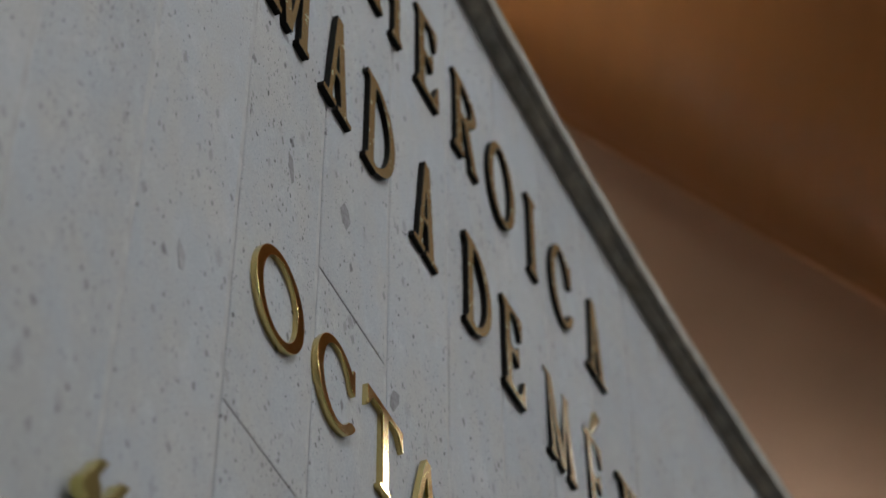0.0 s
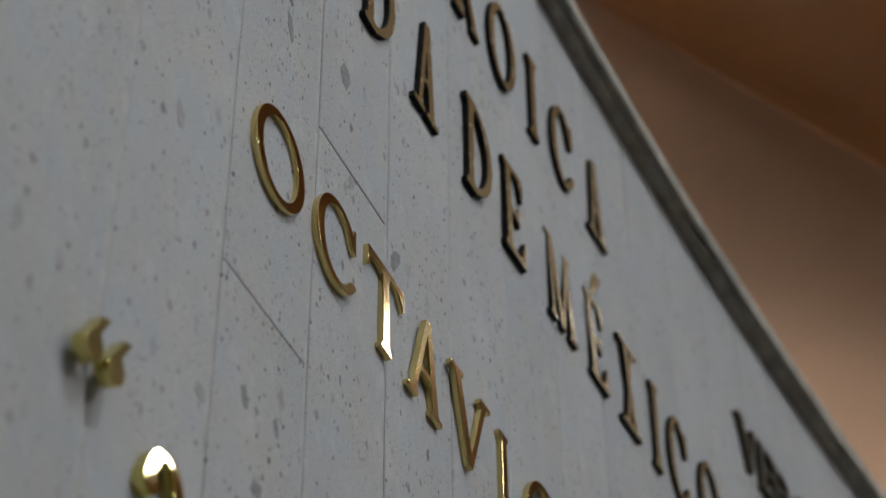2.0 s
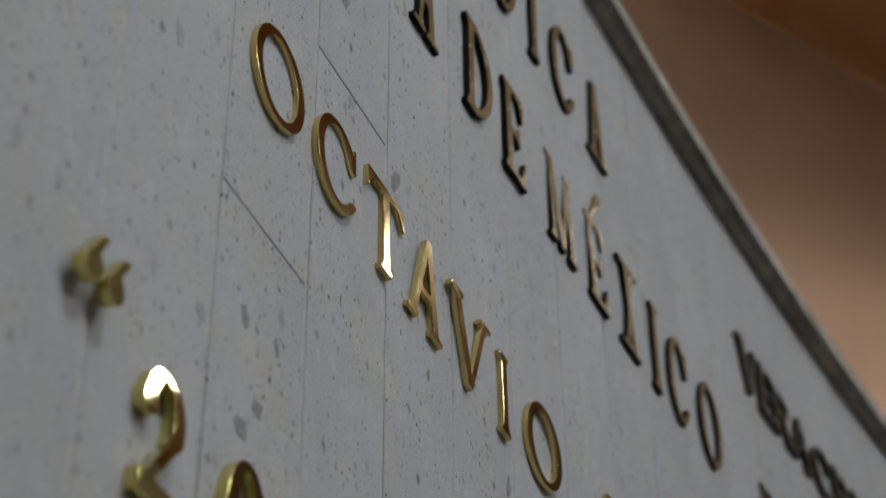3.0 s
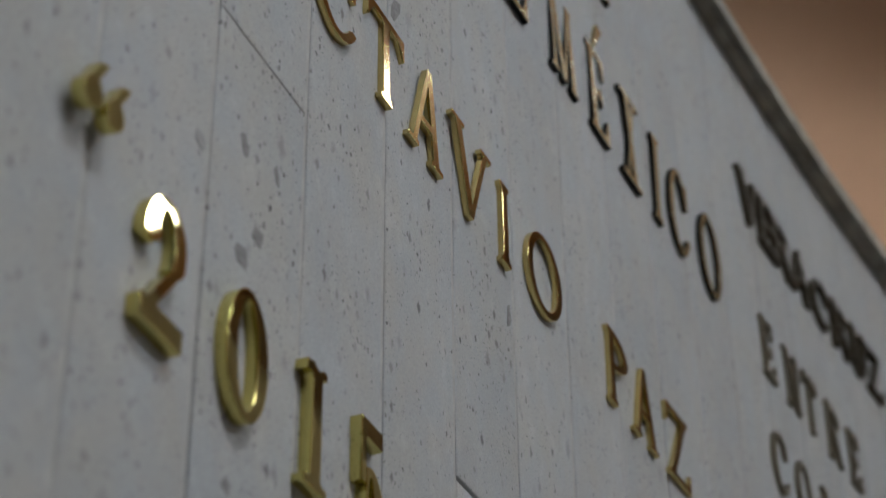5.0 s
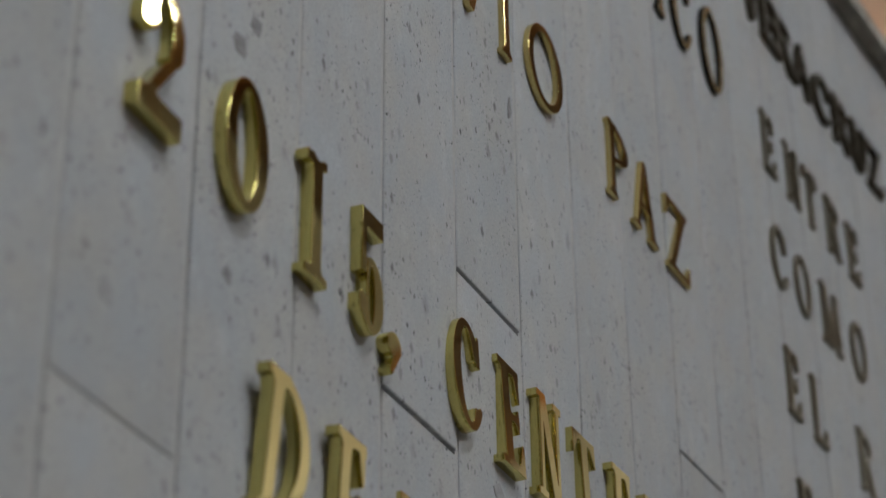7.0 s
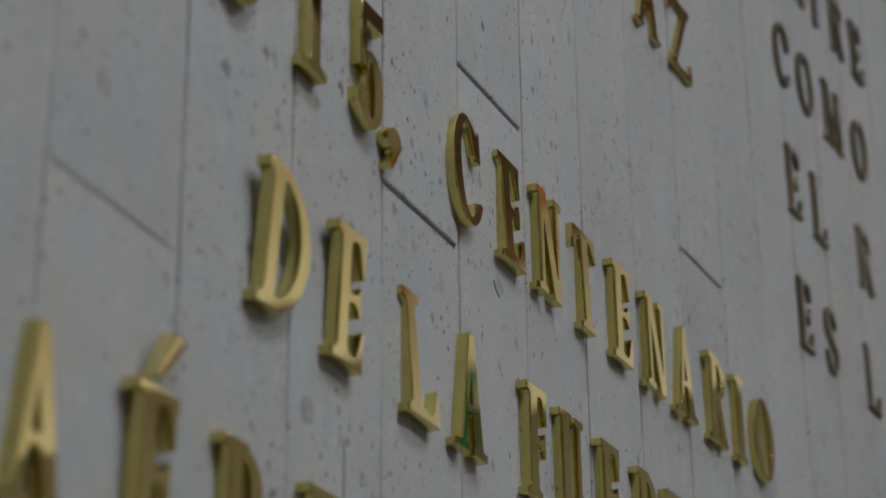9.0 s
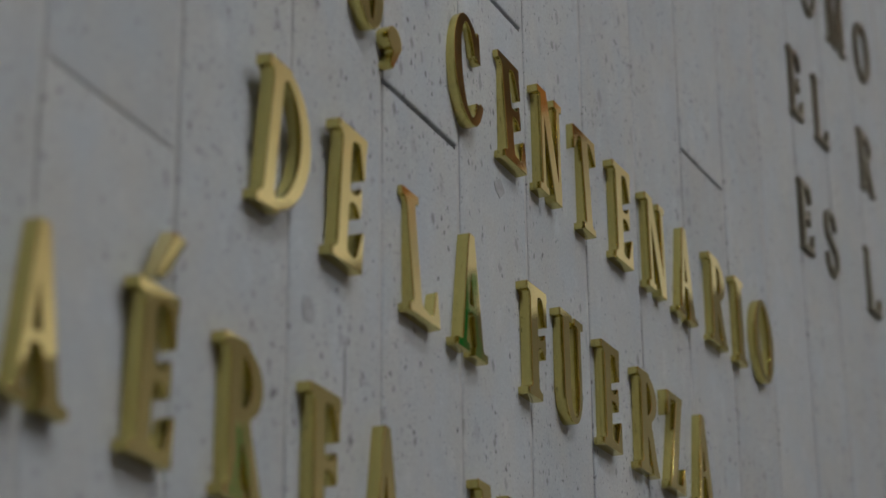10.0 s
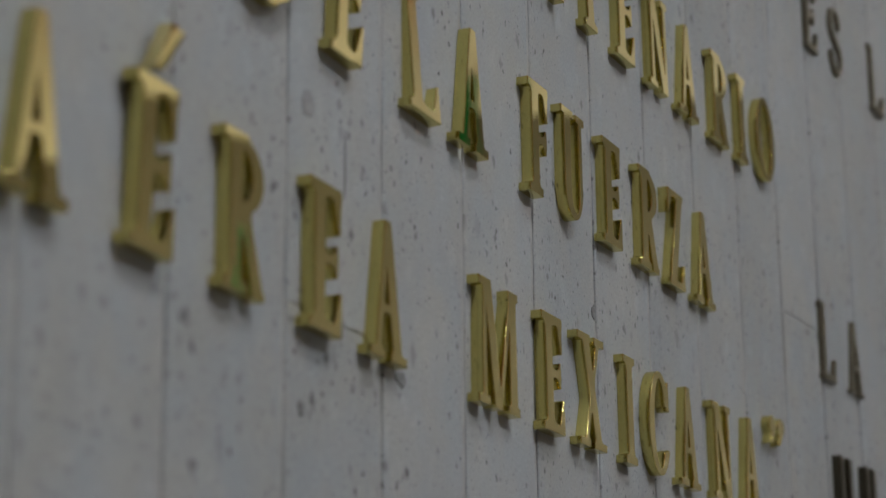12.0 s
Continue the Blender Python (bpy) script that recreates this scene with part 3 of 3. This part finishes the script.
def thinned(loop, tol):
    """A closed outline with the points on its straight runs left out."""
    pts = np.array(loop)

    def run(a, b):
        if b <= a + 1:
            return []
        p, q = pts[a], pts[b % len(pts)]
        d = q - p
        k = math.hypot(*d) + 1e-12
        off = np.abs((pts[a + 1:b, 0] - p[0]) * d[1] - (pts[a + 1:b, 1] - p[1]) * d[0]) / k
        i = int(off.argmax())
        if off[i] < tol:
            return []
        c = a + 1 + i
        return run(a, c) + [c] + run(c, b)

    n = len(pts)
    far = int(((pts - pts[0]) ** 2).sum(1).argmax())
    keep = [0] + run(0, far) + [far] + run(far, n)
    return [tuple(pts[i]) for i in keep]


GLYPHS, PENDING = {}, []


def letter_curve(ch, w, high, t, h, sv, depth):
    key = (ch, round(w, 3), round(high, 3), t)
    if key in GLYPHS:
        return GLYPHS[key]
    field = glyph(ch, w / high, t, h, sv)
    cu = bpy.data.curves.new("letter", "CURVE")
    cu.dimensions, cu.fill_mode = "2D", "BOTH"
    cu.extrude, cu.bevel_depth, cu.bevel_resolution, cu.offset = depth / 2 - 0.0004, 0.0009, 1, -0.0009
    for loop in outline(field, -0.12, w / high + 0.12, -0.25, 1.42, 1 / 180):
        pts = thinned(loop, 0.0013)
        if len(pts) < 4:
            continue
        sp = cu.splines.new("POLY")
        sp.points.add(len(pts) - 1)
        for p, (x, y) in zip(sp.points, pts):
            p.co = (x * high, y * high, 0, 1)
        sp.use_cyclic_u = True
    GLYPHS[key] = cu
    return cu


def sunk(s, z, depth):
    """Moves a flatter letter along the eye's sight line, keeping its place in view."""
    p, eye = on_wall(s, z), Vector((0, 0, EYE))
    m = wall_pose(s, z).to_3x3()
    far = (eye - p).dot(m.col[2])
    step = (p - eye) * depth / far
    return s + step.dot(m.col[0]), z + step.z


NAMES = {",": "comma", "\u2018": "opening quote half", "\u2019": "closing quote half"}


def set_letter(ch, right, base, w, high, style, row, turn=0.0, nod=0.0, swing=0.0):
    """A letter whose right edge is at `right` along the wall; base over the eye."""
    front, side, look_, t, h, sv, depth = STYLES[style]
    cu = letter_curve(ch, w, high, t, h, sv, depth)
    ob = new("letter", cu)
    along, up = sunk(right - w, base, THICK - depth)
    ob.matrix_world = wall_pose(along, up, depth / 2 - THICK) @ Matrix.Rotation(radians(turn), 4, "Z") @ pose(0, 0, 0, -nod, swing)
    word = "digit" if ch.isdigit() else "letter"
    text = NAMES.get(ch, f"{word} {ch}")
    tagged(ob, f"{look_} {text} on grey stone", "letter", row)
    PENDING.append((ob, front, side, high if ch == "É" else 10.0))


STYLES = {
    "new": (NEW_BRASS, NEW_RIM, "shiny pale brass serif", 0.15, 0.07, 0.075, 0.0205),
    "old": (OLD_BRASS, OLD_RIM, "golden brown brass serif", 0.13, 0.08, 0.05, 0.0128),
    "far": (AGED, AGED, "dark aged bronze serif", 0.115, 0.07, 0.04, 0.012),
    "worn": (WORN, WORN, "worn dark bronze serif", 0.15, 0.1, 0.05, 0.02),
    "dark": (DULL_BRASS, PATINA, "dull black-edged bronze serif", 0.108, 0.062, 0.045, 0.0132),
}
WIDE = {"E": 0.48, "É": 0.48, "A": 0.6, "R": 0.53, "M": 0.84, "X": 0.64, "I": 0.31, "C": 0.56, "N": 0.58, "F": 0.46, "U": 0.56, "Z": 0.46, "D": 0.68, "L": 0.55, "T": 0.56, "O": 0.66,
        "0": 0.6, "1": 0.36, "2": 0.54, "5": 0.42, ",": 0.26, "S": 0.46, "\u2018": 0.25, "\u2019": 0.25, "P": 0.52, "H": 0.6, "V": 0.6}


def inscription(row, base, high, style, items, wide=None):
    for ch, right, *more in items:
        w = (wide or WIDE).get(ch, WIDE[ch]) * high
        nod, swing = more if more else (random.uniform(-0.6, 0.6), random.uniform(-0.5, 0.5))
        set_letter(ch, right, base, w, high, style, row, random.uniform(-0.5, 0.5), nod, swing)


inscription("row of the air force", 0.519, 0.197, "new", [("A", -1.041), ("É", -0.829, -1.6, 0), ("R", -0.607), ("E", -0.391), ("A", -0.183), ("M", 0.244), ("E", 0.442), ("X", 0.638),
            ("I", 0.798), ("C", 0.974), ("A", 1.158), ("N", 1.36), ("A", 1.545), ])
inscription("quotation marks", 0.548, 0.197, "new", [("\u2019", 1.671), ("\u2019", 1.725)])
inscription("row of the force", 0.908, 0.197, "new", [("D", -0.510, -4.6, 0), ("E", -0.331, -2.6, 0), ("L", -0.057, 3.9, 0), ("A", 0.128, 0, 0), ("F", 0.395), ("U", 0.567), ("E", 0.753), ("R", 0.955), ("Z", 1.110), ("A", 1.296)])
inscription("row of the centenary", 1.297, 0.2, "new", [("2", -0.877, 0.3, 0), ("0", -0.641, 0, 0), ("1", -0.454, 0, 0), ("5", -0.259, 0, 0), (",", -0.192, 0, 0), ("C", 0.131, 2.6, 0), ("E", 0.316, 3.2, 0), ("N", 0.495, 0.4, 0),
            ("T", 0.68, 2, 0), ("E", 0.855), ("N", 1.062), ("A", 1.242), ("R", 1.437), ("I", 1.571), ("O", 1.772)])
inscription("quotation marks", 1.36, 0.185, "new", [("\u2018", -1.124, -4.5, 0.1), ("\u2018", -1.07, -4.5, 0.1)])
inscription("row of the poet", 2.14, 0.188, "old", [("O", -0.583), ("C", -0.383, 1.4, 0), ("T", -0.183, 0.6, 0), ("A", -0.018, -2.4, 0), ("V", 0.206, -1.2, 0), ("I", 0.313), ("O", 0.575), ("P", 0.965), ("A", 1.135), ("Z", 1.345)],
            {"O": 0.96, "C": 0.81, "T": 0.82, "A": 0.8, "V": 1.0, "I": 0.32, "P": 0.66, "Z": 0.74})
NAVY = {"M": 0.6, "A": 0.48, "D": 0.54, "E": 0.44, "É": 0.44, "X": 0.48, "I": 0.28, "C": 0.52, "O": 0.6, "R": 0.52, "H": 0.58}
inscription("row of the navy", 2.863, 0.262, "dark", [("M", -0.632), ("A", -0.443), ("D", -0.239), ("A", -0.022), ("D", 0.262), ("E", 0.449), ("M", 0.748, 2.3, 0), ("É", 0.949, 1.7, 0), ("X", 1.157), ("I", 1.308),
            ("C", 1.498), ("O", 1.744)], NAVY)
inscription("row of the heroic", 3.352, 0.266, "dark", [("H", -0.213), ("E", -0.015), ("R", 0.211), ("O", 0.433), ("I", 0.579), ("C", 0.796), ("A", 1.013)], NAVY)
FAR = {"E": 0.5, "N": 0.62, "T": 0.56, "R": 0.58, "C": 0.6, "O": 0.68, "M": 0.85, "L": 0.55, "S": 0.5, "A": 0.6, "V": 0.62}
BROAD = {"V": 0.95, "E": 0.72, "R": 0.85, "A": 0.95, "C": 0.95, "U": 0.85, "Z": 0.8}
inscription("row of the port", 3.35, 0.17, "worn", [("V", 2.16), ("E", 2.285), ("R", 2.43), ("A", 2.6), ("C", 2.79), ("R", 2.96), ("U", 3.13), ("Z", 3.28)], BROAD)
inscription("row of the individuals", 2.85, 0.19, "far", [("E", 2.153), ("N", 2.365), ("T", 2.51), ("R", 2.714), ("E", 2.895)], FAR)
inscription("row of the nations", 2.495, 0.19, "far", [("C", 2.16), ("O", 2.365), ("M", 2.619), ("O", 2.85)], FAR)
inscription("row of the respect", 2.125, 0.19, "far", [("E", 2.167), ("L", 2.38), ("R", 2.79)], FAR)
inscription("row of the peace", 1.753, 0.19, "far", [("E", 2.175), ("S", 2.388), ("L", 2.75)], FAR)
inscription("row of the homeland", 0.905, 0.19, "far", [("L", 2.167), ("A", 2.397)], FAR)


def bar_mark(s, z, w, high, lean, row):
    """A plain upright bar, leaning, for lettering too worn to read."""
    cu = bpy.data.curves.new("bar", "CURVE")
    cu.dimensions, cu.fill_mode = "2D", "BOTH"
    cu.extrude, cu.bevel_depth, cu.bevel_resolution, cu.offset = THICK / 2 - 0.0004, 0.0014, 1, -0.0014
    sp = cu.splines.new("POLY")
    sp.points.add(3)
    for p, (x, y) in zip(sp.points, ((-w / 2, 0), (w / 2, 0), (w / 2 + lean, high), (-w / 2 + lean, high))):
        p.co = (x, y, 0, 1)
    sp.use_cyclic_u = True
    ob = new("letter", cu)
    ob.matrix_world = wall_pose(s, z, -THICK / 2)
    tagged(ob, "dark aged bronze bar on grey stone", "bar", row)
    PENDING.append((ob, WORN, WORN, 10.0))


for s in (2.17, 2.235, 2.38, 2.43):
    bar_mark(s, 0.54, 0.03, 0.19, 0.0, "bars of the lowest row")
bpy.context.view_layer.update()
depsgraph = bpy.context.evaluated_depsgraph_get()
MESHES = {}


def pieces(me, high):
    """The front, the rim and the accent of a letter's solid."""
    kinds = {"face": lambda n, y: n.z > 0.95 and y < 1.03 * high, "rim": lambda n, y: n.z <= 0.95 and y < 1.03 * high, "accent": lambda n, y: y >= 1.03 * high}
    out = {}
    for kind, test in kinds.items():
        bm = bmesh.new()
        bm.from_mesh(me)
        bmesh.ops.remove_doubles(bm, verts=bm.verts, dist=1e-5)
        drop = [f for f in bm.faces if not test(f.normal, f.calc_center_median().y)]
        bmesh.ops.delete(bm, geom=drop, context="FACES")
        if bm.faces:
            piece = bpy.data.meshes.new(kind)
            bm.to_mesh(piece)
            for p in piece.polygons:
                p.use_smooth = p.normal.z < 0.99
            piece.set_sharp_from_angle(angle=radians(32))
            out[kind] = piece
        bm.free()
    return out


for ob, front, side, high in PENDING:
    key = (ob.data.name, front.name)
    if key not in MESHES:
        me = bpy.data.meshes.new_from_object(ob.evaluated_get(depsgraph))
        MESHES[key] = pieces(me, high)
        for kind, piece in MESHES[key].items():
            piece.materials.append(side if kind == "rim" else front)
for ob, front, side, high in PENDING:
    keep = new("bronze_bar" if ob["category"] == "bar" else "brass_letter")
    keep.matrix_world = ob.matrix_world.copy()
    tagged(keep, ob["label"], ob["category"], ob["group"])
    for kind, piece in MESHES[(ob.data.name, front.name)].items():
        child = new(kind, piece)
        child.parent = keep
        if kind == "accent":      # tilted to suit the eye: its front then reflects the paler wall
            child.matrix_local = pose(0, 1.06 * high, 0) @ pose(0, 0, 0, 6) @ pose(0, -1.06 * high, 0)
        if kind == "rim" and side is PATINA:
            child["label"] = "black patinated rim"
for ob, front, side, high in PENDING:
    bpy.data.objects.remove(ob)

# ---- stone slabs, laid last ----
JOINTS = {0: [(1.595, 0.009)], -1: [(1.255, 0.008)], -2: [(2.465, 0.002), (0.548, 0.0016)], -3: [(1.937, 0.0018)], -4: [(0.908, 0.0035)], 4: [(1.71, 0.007)], 6: [(1.024, 0.0035)]}


def slab(s0, s1, z0, z1, depth, gap, mat):
    """One slab between four joints, with worn chamfered edges."""
    w, high = s1 - s0 - gap, z1 - z0
    c, d = 0.003, 0.0014
    bm = bmesh.new()
    levels = [(-w / 2, -high / 2, -0.03), (-w / 2, -high / 2, depth - d), (-w / 2 + c, -high / 2 + 0.002, depth)]
    rings = [[bm.verts.new((sx * abs(x), sy * abs(y), z)) for sx, sy in ((-1, -1), (1, -1), (1, 1), (-1, 1))] for x, y, z in levels]
    for a, b in zip(rings, rings[1:]):
        for i in range(4):
            bm.faces.new((a[i], a[(i + 1) % 4], b[(i + 1) % 4], b[i]))
    bm.faces.new(rings[-1])
    bm.faces.new(list(reversed(rings[0])))
    ob = part("stone_slab", bm, mat, wall)
    ob.matrix_world = wall_pose((s0 + s1) / 2, (z0 + z1) / 2, FACE)
    return ob


rng = random.Random(7)
GAP = 0.013                   # upright joints, filled with mortar
for i in range(-12, 31):
    s0 = FIRST + PITCH * i
    cuts = JOINTS.get(i)
    if cuts is None:
        cuts = [(rng.uniform(-0.9, 0.2), 0.004)] if -9 < i < 14 else [(rng.uniform(0, 3), 0.005)]
    edges, z = [], BOTTOM + 0.0
    for cz, gap in sorted(cuts):
        edges.append((z, cz - gap / 2))
        z = cz + gap / 2
    edges.append((z, TOP - 0.001))
    for cz, gap in cuts:
        if cz not in (1.595, 1.255, 1.71):
            fill = sweep("mortar_joint", [(FACE - 0.014, cz - 0.6 * gap), (FACE - 0.0022, cz - 0.6 * gap), (FACE - 0.0022, cz + 0.6 * gap), (FACE - 0.014, cz + 0.6 * gap)],
                         s0 + 0.004, s0 + PITCH - 0.004, 0.1, MORTAR, wall)
    for z0, z1 in edges:
        slab(s0, s0 + PITCH, z0, z1, rng.uniform(-0.0008, 0.0008), GAP, STONE if -3 <= i < 0 or (i == 0 and z1 > 1.7) else PLAIN_STONE)
    bm = bmesh.new()
    steps, bare = 48, rng.uniform(1.5, 2.3)     # below this height the mortar has sunk back
    rows_ = []
    for k in range(steps + 1):
        y = (TOP - BOTTOM) * (k / steps - 0.5)
        sunken = min(1.0, max(0.0, (bare - (y + (TOP + BOTTOM) / 2)) / 0.5))
        d = rng.uniform(-0.0034, -0.0016) - 0.0012 * sunken
        rows_.append([bm.verts.new((x, y, z)) for x, z in ((-GAP * 0.6, -0.02), (-GAP * 0.6, d), (GAP * 0.6, d - 0.0004), (GAP * 0.6, -0.02))])
    for a, b in zip(rows_, rows_[1:]):
        for k in range(3):
            bm.faces.new((a[k], a[k + 1], b[k + 1], b[k]))
    bmesh.ops.recalc_face_normals(bm, faces=bm.faces)
    joint = part("mortar_joint", bm, MORTAR, wall)
    joint.matrix_world = wall_pose(s0, (TOP + BOTTOM) / 2, FACE)

# larger dark fragments in the stone, one by one: along the wall, height over the eye, width, height
FRAGMENTS = [(-0.413, 2.678, 0.05, 0.075), (-0.184, 2.414, 0.048, 0.065), (-0.956, 2.079, 0.038, 0.058), (-0.632, 2.584, 0.03, 0.07), (-0.704, 1.746, 0.036, 0.046),
             (-0.699, 1.563, 0.055, 0.04), (-0.65, 1.621, 0.045, 0.036), (-0.831, 1.668, 0.033, 0.035), (0.337, 2.063, 0.022, 0.066), (-0.987, 1.047, 0.046, 0.045), (-0.703, 1.205, 0.026, 0.03),
             (-0.156, 0.512, 0.056, 0.035), (-0.45, 0.827, 0.056, 0.045), (-0.762, 0.474, 0.03, 0.026), (-0.735, 0.309, 0.028, 0.024), (0.24, 1.249, 0.055, 0.04), (-0.601, 1.759, 0.022, 0.056),
             (0.648, 0.776, 0.026, 0.036), (-0.462, 0.42, 0.02, 0.026), (-0.338, 0.762, 0.007, 0.12)]
FAINT = {(-0.45, 0.827), (0.24, 1.249), (-0.987, 1.047), (-0.956, 2.079), (-0.831, 1.668)}
for s, z, w, high in FRAGMENTS:
    bm = bmesh.new()
    count = rng.randint(5, 8)
    lean = rng.uniform(-0.35, 0.35) if w > 0.01 else 0.0
    top_, low_ = [], []
    for k in range(count):
        a = 2 * math.pi * (k + rng.uniform(-0.25, 0.25)) / count
        r = rng.uniform(0.55, 1.1)
        x, y = w / 2 * r * math.cos(a), high / 2 * r * math.sin(a)
        x += lean * y
        low_.append(bm.verts.new((x, y, -0.004)))
        top_.append(bm.verts.new((x * 0.96, y * 0.96, 0.0011)))
    bm.faces.new(top_)
    for k in range(count):
        bm.faces.new((low_[k], low_[(k + 1) % count], top_[(k + 1) % count], top_[k]))
    chip = part("stone_fragment", bm, PALE_FRAGMENT if (s, z) in FAINT else FRAGMENT, wall, "darker grey stone fragment")
    chip.matrix_world = wall_pose(s, z, FACE)
